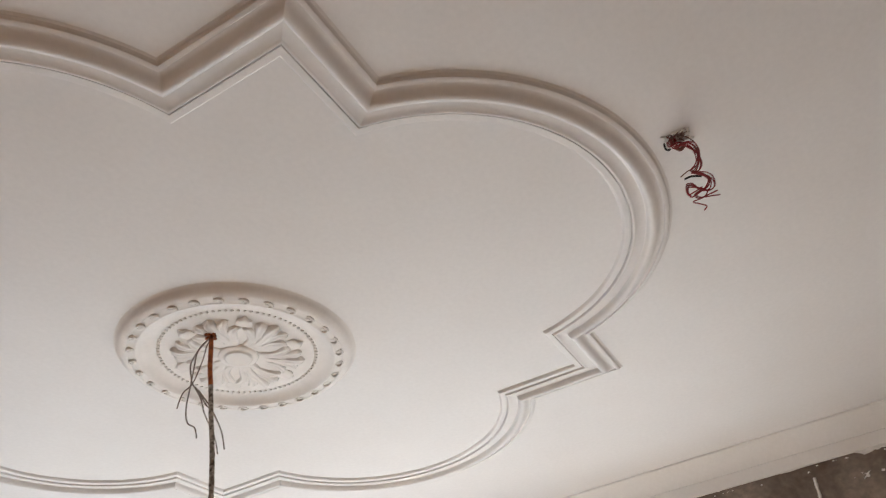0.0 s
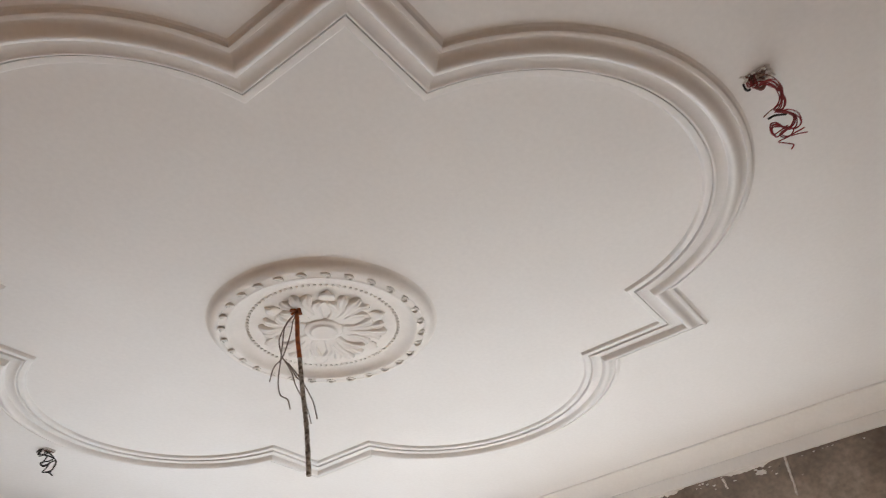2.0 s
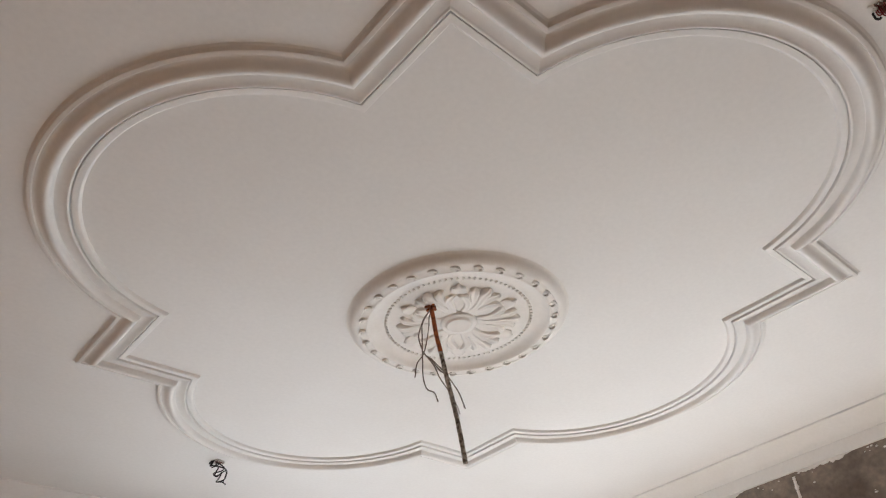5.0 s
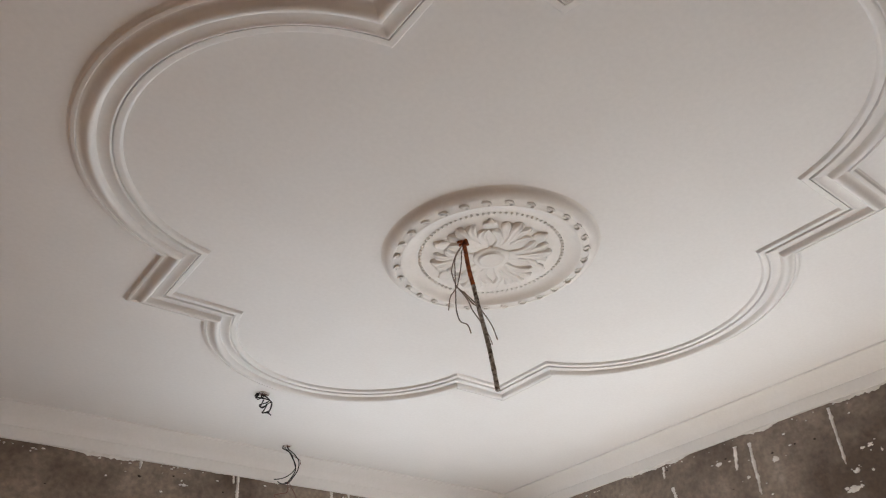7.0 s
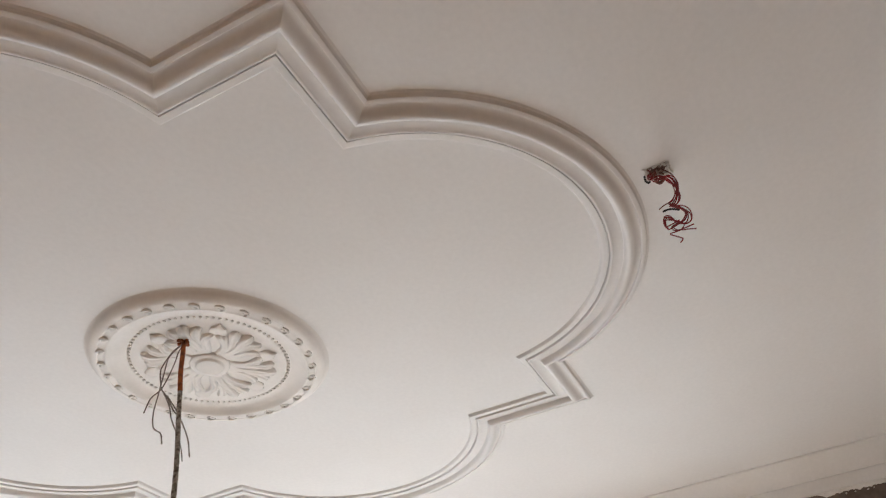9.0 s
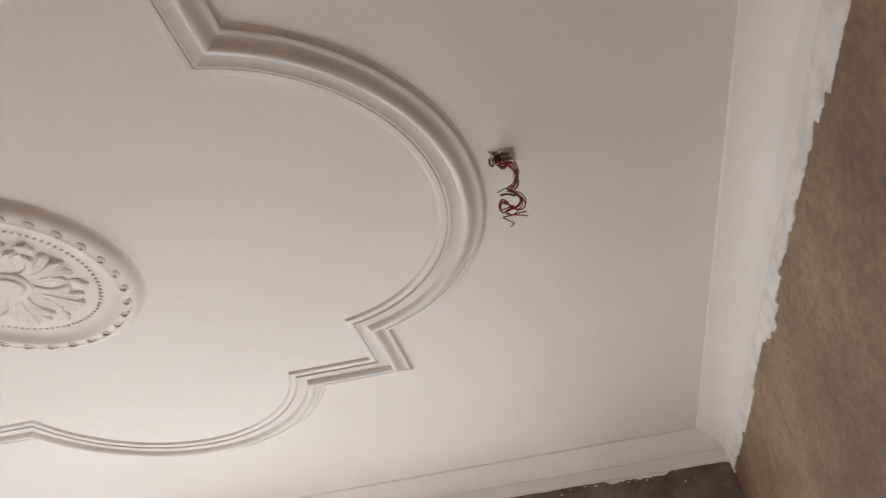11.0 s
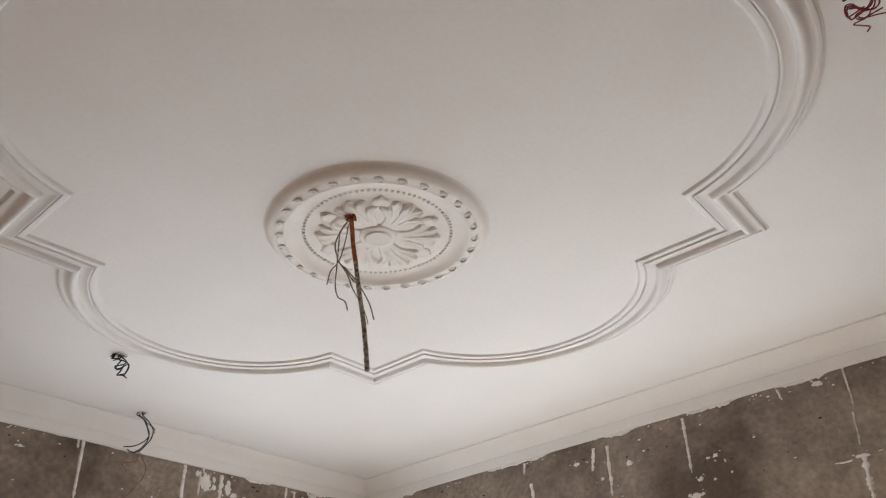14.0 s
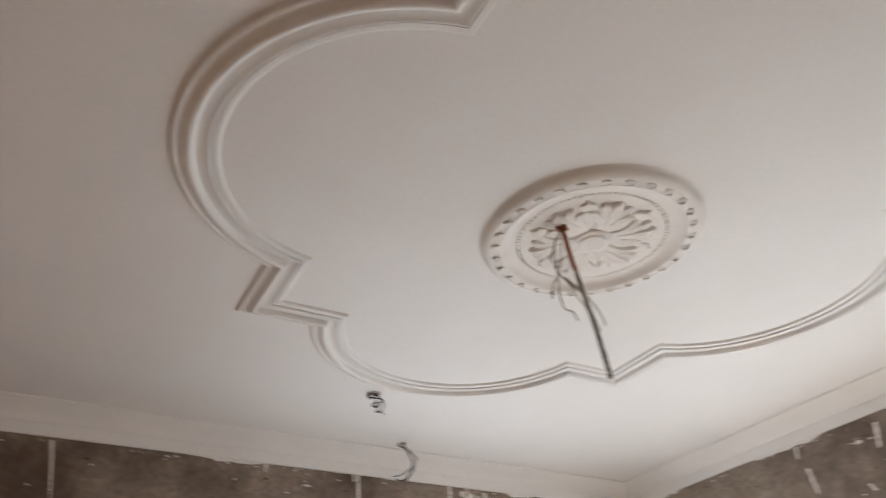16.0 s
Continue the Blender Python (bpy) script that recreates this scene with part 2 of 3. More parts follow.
# going round with the room on the left: x+ wall, y+ wall, x- wall, y- wall
WALL_EAST = wall("wall_east", CORNERS[1], CORNERS[0], [EAST_WINDOW], material=M_EAST)
WALL_NORTH = wall("wall_north", CORNERS[0], CORNERS[3], [NORTH_WINDOW])
WALL_WEST = wall("wall_west", CORNERS[3], CORNERS[2], (), "unseen tan-brown rendered wall that bounces warm light", M_TAN)
WALL_SOUTH = wall("wall_south", CORNERS[2], CORNERS[1], (), "bare brown cement-rendered wall", M_SOUTH)

# cornice: distance from the wall, height under the ceiling, from the wall's foot to the ceiling
CORNICE = [(-0.01, 0.146), (0.010, 0.146), (0.014, 0.144), (0.0165, 0.120), (0.019, 0.090), (0.0198, 0.0865), (0.0180, 0.0848), (0.0182, 0.0828),
           (0.0215, 0.081), (0.027, 0.071), (0.038, 0.058), (0.054, 0.045), (0.074, 0.034), (0.095, 0.0235), (0.115, 0.0155),
           (0.128, 0.0112), (0.1335, 0.0098), (0.135, 0.0080), (0.1358, 0.002), (0.1375, -0.01)]


def inset(k, d):
    """Corner k of the room moved inwards by d from both its walls."""
    p, a, b = CORNERS[k], CORNERS[(k - 1) % 4], CORNERS[(k + 1) % 4]
    u, v = (a - p).normalized(), (b - p).normalized()
    return p + (u + v) * (d / math.sin(u.angle(v)))


cornice = thing("cornice", (0, 0, 0), "white plaster coved cornice with stepped edges", "cornice", kind="structure")
for k in range(4):
    bm = bmesh.new()
    a, b = k, (k + 1) % 4
    rows = []
    N = 40
    for i in range(N + 1):
        row = []
        for d, h in CORNICE:
            w = inset(a, d).lerp(inset(b, d), i / N)
            wob = 0.0022 * noise.noise((w.x * 2.3, w.y * 2.3, k))
            row.append((w.x, w.y, H - h + (wob if h > 0.02 else 0)))
        rows.append(row)
    skin(bm, rows)
    part("cornice_run", bm, M_MOULD, cornice, angle=30)

# ragged plaster squeezed out under the cornice
for k in range(4):
    bm = bmesh.new()
    p, q = inset(k, 0.0), inset((k + 1) % 4, 0.0)
    L = (q - p).length
    d = (q - p).normalized()
    n = Vector((-d.y, d.x))
    if n.dot(-p) < 0:
        n = -n
    rows = []
    N = int(L / 0.006)
    for i in range(N + 1):
        u = L * i / N
        patch = min(0.30, max(0.0, noise.noise((u * 2.6, k * 7.3, 1.7)) - 0.06) * 2.2)
        drop = 0.0005 + 0.10 * patch * max(0.08, 0.50 + 0.45 * noise.noise((u * 13, k * 3.1, 5.0)) + 0.34 * noise.noise((u * 60, k * 5.3, 2.0))) + 0.012 * max(0, noise.noise((u * 30, k, 9)) - 0.35)
        if k == 1:     # thick uneven bedding under the cornice of the south wall
            drop += 0.045 + 0.022 * round(4 * max(0.0, noise.noise((u * 3.1, 2.2, 8.0)) + 0.25)) + 0.008 * noise.noise((u * 40, 1.0, 4.0))
        w = p + d * u
        th = 0.005 + 0.004 * noise.noise((u * 20, k, 3))
        rows.append([(w.x - n.x * 0.004, w.y - n.y * 0.004, H - 0.14), (w.x + n.x * 0.009, w.y + n.y * 0.009, H - 0.142),
                     (w.x + n.x * th, w.y + n.y * th, H - 0.146 - drop * 0.9), (w.x - n.x * 0.004, w.y - n.y * 0.004, H - 0.146 - drop)])
    skin(bm, rows)
    part("plaster_squeeze", bm, M_SPLASH, cornice, "ragged white plaster edge")

# ---------------------------------------------------------------- framed moulding on the ceiling
A, B, C = 0.886, 0.937, 0.594             # square corners of the inner edge, and where the lobes begin
APEX_X, APEX_Y = {-1: 1.350, 1: 1.318}, {-1: 1.408, 1: 1.420}   # how far the lobes reach
MOULD = [(-0.0380, -0.0010), (-0.0372, 0.0006), (-0.0358, 0.0030), (-0.0336, 0.0070), (-0.0318, 0.0096), (-0.0298, 0.0107), (-0.0280, 0.0110), (-0.0127, 0.0110),
         (-0.0123, 0.0030), (-0.0082, 0.0030), (-0.0076, 0.0118), (-0.0062, 0.0150), (-0.0035, 0.0163), (-0.0008, 0.0160), (0.0018, 0.0148), (0.0032, 0.0138), (0.0325, 0.0098),
         (0.0345, 0.0112), (0.0362, 0.0170), (0.0382, 0.0232), (0.0410, 0.0280), (0.0448, 0.0306), (0.0492, 0.0314), (0.0540, 0.0305), (0.0592, 0.0280), (0.0640, 0.0240), (0.0685, 0.0190), (0.0730, 0.0145),
         (0.0780, 0.0112), (0.0830, 0.0096), (0.0866, 0.0090), (0.0876, 0.0098), (0.0886, 0.0138), (0.0900, 0.0148), (0.0985, 0.0142), (0.1008, 0.0128), (0.1022, 0.0095),
         (0.1036, 0.0060), (0.1060, 0.0030), (0.1110, 0.0010), (0.1180, -0.003)]


def lobe(edge, apex):
    s = apex - edge
    r = (C * C + s * s) / (2 * s)
    return apex - r, r


LX = {k: lobe(A, v) for k, v in APEX_X.items()}
LY = {k: lobe(B, v) for k, v in APEX_Y.items()}


def meet(edge, centre, r, d):
    """Where an arm's line at distance d from the inner edge meets its lobe."""
    return math.sqrt((r + d) ** 2 - (edge + d - centre) ** 2)


moulding = thing("ceiling_moulding", (0, 0, H), "white plaster ceiling moulding shaped as lobes and square points", "moulding")


def run_between(curve, steps, name, label=""):
    """A run of the moulding; curve(d, u) gives the plan of its line at distance d."""
    bm = bmesh.new()
    rows = []
    for i in range(steps + 1):
        row = []
        for d, h in MOULD:
            x, y = curve(d, i / steps)
            row.append((x, y, -h))
        rows.append(row)
    skin(bm, rows)
    return part(name, bm, M_MOULD, moulding, label, angle=28)


for sx in (-1, 1):
    for sy in (-1, 1):
        run_between(lambda d, u, sx=sx, sy=sy: (sx * ((A + d) * (1 - u) + meet(B, *LY[sy], d) * u), sy * (B + d)), 4, "corner_arm")
        run_between(lambda d, u, sx=sx, sy=sy: (sx * (A + d), sy * ((B + d) * (1 - u) + meet(A, *LX[sx], d) * u)), 4, "corner_arm")
for s in (-1, 1):
    def lobe_y(d, u, s=s):
        c, r = LY[s]
        a = math.atan2(B + d - c, meet(B, c, r, d))
        t = a + (math.pi - 2 * a) * u
        return ((r + d) * math.cos(t), s * (c + (r + d) * math.sin(t)))

    def lobe_x(d, u, s=s):
        c, r = LX[s]
        a = math.atan2(A + d - c, meet(A, c, r, d))
        t = a + (math.pi - 2 * a) * u
        return (s * (c + (r + d) * math.sin(t)), (r + d) * math.cos(t))
    run_between(lobe_y, 56, "lobe_arc")
    run_between(lobe_x, 56, "lobe_arc")

# ---------------------------------------------------------------- ceiling rose
ROSE = Vector((0.005, 0.019, H))
rose = thing("ceiling_rose", ROSE, "round white plaster ceiling rose with carved acanthus leaves", "ceiling rose")


def turned(profile, sides=96):
    bm = bmesh.new()
    rows = [[(r * math.cos(2 * math.pi * i / sides), r * math.sin(2 * math.pi * i / sides), -h) for r, h in profile] for i in range(sides)]
    skin(bm, rows, closed=True)
    bmesh.ops.remove_doubles(bm, verts=bm.verts, dist=1e-6)
    return bm


part("rim", turned([(0.412, -0.002), (0.4045, 0.0010), (0.4000, 0.0036), (0.3962, 0.0078), (0.3925, 0.0135), (0.3875, 0.0192), (0.3805, 0.0240), (0.3735, 0.0272), (0.3670, 0.0286), (0.3620, 0.0288),
                    (0.3600, 0.0276), (0.352, 0.0284), (0.345, 0.0290), (0.3390, 0.0294), (0.3370, 0.0304), (0.3350, 0.0310), (0.3325, 0.0310),
                    (0.328, 0.0294), (0.323, 0.0266), (0.317, 0.0222), (0.308, 0.0164), (0.297, 0.0118), (0.286, 0.0090), (0.278, 0.0080),
                    (0.255, 0.0080), (0.240, 0.0078), (0.222, 0.0080), (0.204, 0.0086), (0.188, 0.0118), (0.160, 0.0130), (0.125, 0.0122), (0.090, 0.0100), (0.0, 0.0100)]), M_ROSE, rose, angle=30)
part("boss", turned([(0.072, 0.004), (0.0705, 0.0130), (0.0670, 0.0190), (0.0610, 0.0215), (0.0540, 0.0222), (0.0500, 0.0236), (0.0475, 0.0268), (0.0450, 0.0290), (0.0415, 0.0298), (0.0380, 0.0290),
                     (0.025, 0.0284), (0.0, 0.0280)], 48), M_ROSE, rose)

bm = bmesh.new()
for i in range(84):
    t = 2 * math.pi * i / 84
    m = Matrix.Translation((0.266 * math.cos(t), 0.266 * math.sin(t), -0.0095)) @ Matrix.Rotation(t, 4, 'Z') @ Matrix.Diagonal((0.0072, 0.0060, 0.0055, 1))
    bmesh.ops.create_icosphere(bm, subdivisions=1, radius=1, matrix=m)
tagged(part("bead_ring", bm, M_ROSE, rose), kind="stuff")

# curled tongues on the shoulder of the rim
bm = bmesh.new()
arc = [Vector((0.0125 * math.cos(a), 0.0165 * math.sin(a), -0.002 * math.sin(a))) for a in [radians(-75 + 21 * k) for k in range(12)]]
tube(bm, arc, lambda u: 0.0014 + 0.0036 * math.sin(math.pi * min(1, u * 0.9 + 0.08)) ** 0.7, 6)
bmesh.ops.create_icosphere(bm, subdivisions=2, radius=1, matrix=Matrix.Translation((-0.003, -0.004, 0)) @ Matrix.Diagonal((0.0070, 0.010, 0.0018, 1)))
TONGUE = mesh_of("tongue", bm, M_ROSE)
for i in range(29):
    t = radians(-134.3) + 2 * math.pi * i / 29
    ob = new("tongue", TONGUE)
    ob.parent = rose
    ob.matrix_local = Matrix.Translation((0.349 * math.cos(t), 0.349 * math.sin(t), -0.0312)) @ Matrix.Rotation(t + radians(8), 4, 'Z') @ Matrix.Diagonal((0.95, 0.92, 1.0, 1))


def acanthus():
    """One leaf pointing along +x: five hollowed lobes that fan out, swell and roll under at rounded tips."""
    bm = bmesh.new()
    NU, NS = 18, 10
    for i in range(-2, 3):
        v = i / 2
        tip = 0.230 - 0.042 * v * v + 0.006 * noise.noise((i * 1.7, 0.4, 7.7))
        high = (0.0330 if i % 2 == 0 else 0.0290) - 0.003 * abs(v)
        rows = []
        for k in range(NU + 1):
            u = k / NU
            end = math.sqrt(max(0.0, 1 - max(0.0, (u - 0.84) / 0.16) ** 2))
            r = 0.066 + (tip - 0.066) * u
            th = radians(17) * v + radians(9.5) * v * u ** 1.4 - radians(5.0) * v * math.sin(math.pi * u) + radians(2.2) * math.sin(6 * u)
            w = (0.0125 + 0.0105 * u ** 1.2) * (0.16 + 0.84 * end)
            crest = 0.006 + (0.0085 + (high - 0.0145) * u ** 1.1) * (0.25 + 0.75 * end)
            row = []
            edge = 0.005 + 0.34 * (crest - 0.005) * end
            for j in range(-1, NS + 2):
                q = max(-1.0, min(1.0, 2 * j / NS - 1))
                z = edge + (crest - edge) * max(0.0, 1 - abs(q) ** 2.4) ** 0.7 - 0.0080 * u * end * math.exp(-(q / 0.36) ** 2)
                z += 0.0032 * noise.noise((r * 50, th * 9, i))
                z = 0.004 if j < 0 or j > NS else max(z, 0.005)
                row.append((r * math.cos(th) - w * q * math.sin(th), r * math.sin(th) + w * q * math.cos(th), -z))
            rows.append(row)
        skin(bm, rows)
    return mesh_of("acanthus_leaf", bm, M_ROSE, angle=80)


LEAF = acanthus()
def under_leaf():
    """A broad plain leaf that shows between two fluted ones, its blunt tip lifted."""
    bm = bmesh.new()
    rows = []
    for k in range(15):
        u = k / 14
        end = math.sqrt(max(0.0, 1 - max(0.0, (u - 0.86) / 0.14) ** 2))
        w = (0.010 + 0.017 * math.sin(math.pi * min(1, u * 0.62))) * (0.35 + 0.65 * end)
        high = 0.009 + 0.0155 * u ** 1.5 * (0.3 + 0.7 * end)
        row = []
        for q in (-1, -1, -0.8, -0.5, -0.2, 0, 0.2, 0.5, 0.8, 1, 1):
            z = 0.006 + (high - 0.006) * (1 - 0.45 * abs(q) ** 2) - 0.0025 * math.exp(-(q / 0.25) ** 2)
            row.append((0.10 + 0.138 * u - 0.012 * abs(q) ** 2 * u, w * q, -z))
        row[0], row[-1] = (*row[0][:2], -0.004), (*row[-1][:2], -0.004)
        rows.append(row)
    rows.append([(x + 0.0015, y, -0.004) for x, y, z in rows[-1]])
    skin(bm, rows)
    return mesh_of("under_leaf", bm, M_ROSE, angle=60)


UNDER = under_leaf()
for i in range(6):
    for kind, me, off in (("acanthus_leaf", LEAF, 18.0), ("under_leaf", UNDER, 48.0)):
        ob = new(kind, me)
        ob.parent = rose
        ob.matrix_local = Matrix.Rotation(radians(60 * i + off), 4, 'Z')

# cables and wires, each a line of (sideways, downwards) from where it hangs
RED_WIRES = [
    [(-0.015, 0.005), (-0.005, -0.009), (0.014, -0.003), (0.031, 0.02), (0.038, 0.055), (0.031, 0.092), (0.014, 0.109), (-0.011, 0.117), (-0.03, 0.129)],
    [(-0.028, 0.018), (-0.002, 0.016), (0.017, 0.042), (0.029, 0.076), (0.028, 0.11), (0.014, 0.134), (-0.003, 0.134), (0.021, 0.147), (0.036, 0.169), (0.036, 0.192), (0.023, 0.205), (0.002, 0.197), (-0.012, 0.174), (-0.025, 0.17), (-0.03, 0.19), (-0.029, 0.203)],
    [(-0.02, 0.032), (0.005, 0.037), (0.022, 0.056), (0.024, 0.089), (0.009, 0.112), (-0.003, 0.125), (0.017, 0.146), (0.03, 0.173), (0.019, 0.195), (-0.001, 0.194), (-0.011, 0.179), (-0.028, 0.178), (-0.03, 0.203), (-0.014, 0.2), (0.007, 0.191)],
    [(-0.009, 0.027), (0.014, 0.029), (0.03, 0.052), (0.031, 0.087), (0.014, 0.12), (0.001, 0.133), (0.021, 0.158), (0.025, 0.183), (0.008, 0.202), (-0.015, 0.206), (-0.01, 0.223), (0.019, 0.223), (0.036, 0.223)],
    [(-0.017, 0.174), (0.003, 0.187), (0.014, 0.206), (0.0, 0.219), (-0.026, 0.22), (-0.012, 0.235), (0.001, 0.251), (-0.008, 0.26)],
]
TIE_WIRES = [
    [(0.0, 0.002), (-0.026, 0.04), (-0.046, 0.091), (-0.049, 0.121), (-0.041, 0.158), (-0.034, 0.18), (-0.013, 0.204), (0.013, 0.248), (0.035, 0.265)],
    [(0.002, 0.007), (-0.009, 0.036), (-0.012, 0.079), (-0.023, 0.132), (-0.037, 0.18), (-0.06, 0.213), (-0.07, 0.263)],
    [(-0.004, 0.009), (-0.033, 0.06), (-0.037, 0.117), (-0.041, 0.191), (-0.043, 0.263), (-0.033, 0.309), (-0.01, 0.326), (-0.0, 0.36)],
    [(-0.035, 0.179), (-0.004, 0.228), (0.012, 0.277), (0.037, 0.328)],
    [(-0.014, 0.2), (0.027, 0.256), (0.052, 0.299), (0.071, 0.34), (0.084, 0.396)],
    [(0.041, 0.326), (0.058, 0.374), (0.066, 0.411)],
]
SHORT_CABLES = [
    [(-0.033, 0.023), (-0.022, 0.0), (0.0, 0.009), (0.028, 0.028), (0.015, 0.045), (-0.018, 0.059), (-0.001, 0.071), (0.027, 0.045), (0.042, 0.046), (0.035, 0.087), (0.004, 0.101), (-0.002, 0.1)],
    [(-0.038, 0.026), (-0.023, 0.022), (0.001, 0.028), (-0.006, 0.048), (-0.011, 0.072), (0.01, 0.065), (0.019, 0.054), (0.008, 0.086), (-0.001, 0.1), (0.025, 0.1), (0.042, 0.113)],
    [(-0.044, 0.017), (-0.031, -0.002), (-0.014, 0.003), (-0.001, 0.018), (-0.017, 0.028), (-0.031, 0.034)],
    [(-0.011, 0.02), (0.008, 0.022), (0.032, 0.035), (0.041, 0.05), (0.037, 0.075), (0.03, 0.096)],
]
LONG_CABLES = [
    [(-0.03, 0.017), (0.002, 0.029), (0.028, 0.068), (0.051, 0.114), (0.041, 0.147), (0.007, 0.176), (-0.029, 0.191), (-0.066, 0.197)],
    [(-0.015, 0.02), (0.02, 0.047), (0.041, 0.099), (0.052, 0.14), (0.037, 0.179), (0.013, 0.212), (-0.005, 0.218)],
    [(0.0, 0.016), (0.041, 0.056), (0.068, 0.096), (0.065, 0.144), (0.042, 0.183), (0.014, 0.217), (-0.024, 0.222), (-0.045, 0.209)],
    [(-0.03, 0.015), (-0.009, 0.023), (0.019, 0.045), (0.048, 0.066), (0.073, 0.085), (0.08, 0.111)],
    [(0.013, 0.212), (0.046, 0.266), (0.065, 0.305), (0.061, 0.351), (0.034, 0.393), (0.009, 0.434), (-0.023, 0.465), (-0.054, 0.471)],
    [(0.013, 0.214), (0.013, 0.268), (-0.023, 0.279), (-0.058, 0.288), (-0.042, 0.308), (-0.029, 0.327)],
]
bm = bmesh.new()
bmesh.ops.create_icosphere(bm, subdivisions=1, radius=0.003, matrix=Matrix.Translation((-0.275, -0.277, -0.004)))
part("nail_head", bm, M_HOLE, rose, "dark nail head")

# ---------------------------------------------------------------- fan hook bar with tie wires
HOOK = Vector((-0.154, -0.010, 2.972))
TIP = Vector((-0.196, -0.150, 2.350))
hook = thing("hook_bar", HOOK, "rusty steel bar hanging from the ceiling rose", "steel bar")


def along(u, side=0.0, out=0.0):
    p = HOOK.lerp(TIP, u) - HOOK
    return p + Vector((0.70, -0.71, 0)) * side + Vector((-0.71, -0.70, 0)) * out


bm = bmesh.new()
tube(bm, spline([along(-0.03), along(0.06, 0.001), along(0.2, -0.002), along(0.33, 0.0)], 5), 0.0075, 8)
part("rusted_shank", bm, M_RUST, hook, "orange rusted steel top end")
bm = bmesh.new()
tube(bm, spline([along(0.325), along(0.5, 0.001), along(0.7, 0.004), along(0.85, 0.003), along(1.0)], 6), lambda u: 0.0072 + 0.0012 * noise.noise((u * 21, 0, 0)), 8)
part("bar", bm, M_BAR, hook, "steel bar spattered with grey plaster")
bm = bmesh.new()
for k in range(16):
    t = k * 0.39 * math.pi
    q = Vector((0.017 * math.cos(t) * (0.5 + 0.5 * (k % 3) / 2), 0.015 * math.sin(t), -0.004 + 0.004 * (k % 4)))
    bmesh.ops.create_icosphere(bm, subdivisions=1, radius=1, matrix=Matrix.Translation(q) @ Matrix.Diagonal((0.008, 0.007, 0.005, 1)))
part("rust_collar", bm, M_RUST, hook, "rust crust around the bar")

tie = thing("tie_wires", HOOK, "loose grey binding wires hanging beside the bar", "wire")
RIGHT = Vector((0.70, -0.71, 0))


def strand(pts, r=0.0024, name="wire_strand", material=None, parent=None, right=None):
    """pts: sideways, downwards and forwards from the thing's origin, in metres."""
    s = right or RIGHT
    f = Vector((-s.y, s.x, 0))
    bm = bmesh.new()
    tube(bm, spline([s * a + Vector((0, 0, -b)) + f * c for a, b, c in pts], 6), r, 6)
    return part(name, bm, material or M_TIE, parent or tie)


for i, line in enumerate(TIE_WIRES):
    strand([(a, b, 0.012 * noise.noise((a * 14, b * 14, i * 3.3))) for a, b in line], 0.0021 if i < 5 else 0.0016)

# ---------------------------------------------------------------- cables out of the ceiling


def torn_edge(parent, w, h, seed, crumbs=46):
    """Broken plaster and dark crumbs round a cable hole."""
    rnd = random.Random(seed)
    for name, material, count, label in (("torn_plaster", M_SPLASH, 70, "chipped plaster edge"), ("dark_crumbs", M_HOLE, crumbs, "dark broken filling")):
        bm = bmesh.new()
        for k in range(count):
            t = rnd.uniform(0, 2 * math.pi)
            square = 1 / max(abs(math.cos(t)), abs(math.sin(t)))
            q = square * rnd.uniform(0.78, 1.18) if material == M_SPLASH else rnd.uniform(0.1, 1.0)
            s = rnd.uniform(0.0014, 0.0044) if material == M_SPLASH else rnd.uniform(0.002, 0.005)
            m = Matrix.Translation((q * w * math.cos(t), q * h * math.sin(t), -0.001 - rnd.uniform(0, 0.004)))
            m = m @ Euler((rnd.random(), rnd.random(), rnd.random() * 6)).to_matrix().to_4x4() @ Matrix.Diagonal((s * 1.7, s * 0.8, s * 0.8, 1))
            bmesh.ops.create_icosphere(bm, subdivisions=1, radius=1, matrix=m)
        part(name, bm, material, parent, label)


def bundle(at, w, h, label, seed, deep=0.035, back=None):
    ob = thing("cable_bundle", at, label, "electric cable", "cables out of the ceiling")
    torn_edge(ob, w, h, seed, 16 if back else 46)
    bm = bmesh.new()
    slab(bm, -w * 0.98, w * 0.98, -h * 0.98, h * 0.98, deep, 0.05)
    part("cavity_back", bm, back or M_HOLE, ob, "rough filled cavity" if back else "dark cavity")
    return ob


x, y, w, h = HOLES[0]
red = bundle((x, y, H), w, h, "coiled red electric wires hanging from a ceiling hole", 3, 0.010, M_FILL)
RR = Vector((0.10, -0.995, 0)).normalized()
for i, line in enumerate(RED_WIRES):
    start = [(line[0][0] * 0.8, -0.03)] if i < 4 else []
    for k in range(2 if 0 < i < 4 else 1):
        strand([(a + 0.004 * k + 0.003 * noise.noise((b * 30, k * 5.1, i)), b + 0.004 * k * noise.noise((a * 30, b * 20, i)), 0.018 * noise.noise((a * 12, b * 12, i * 2.7 + k)))
                for a, b in start + line], 0.0016, "red_wire", M_BROWN if i == 0 else M_RED, red, RR)
strand([(-0.022, 0.136, 0.012), (-0.004, 0.133, 0.014), (0.018, 0.147, 0.01)], 0.003, "wire_twist", M_BLACK, red, RR)
strand([(-0.036, 0.002, 0.004), (-0.037, 0.018, 0.006), (-0.032, 0.027, 0.006), (-0.026, 0.027, 0.004)], 0.0030, "bare_end", M_BLACK, red, RR)
strand([(-0.014, 0.022, 0.010), (-0.004, 0.034, 0.012), (0.006, 0.030, 0.010), (0.012, 0.022, 0.006)], 0.0050, "bare_end", M_BROWN, red, RR)

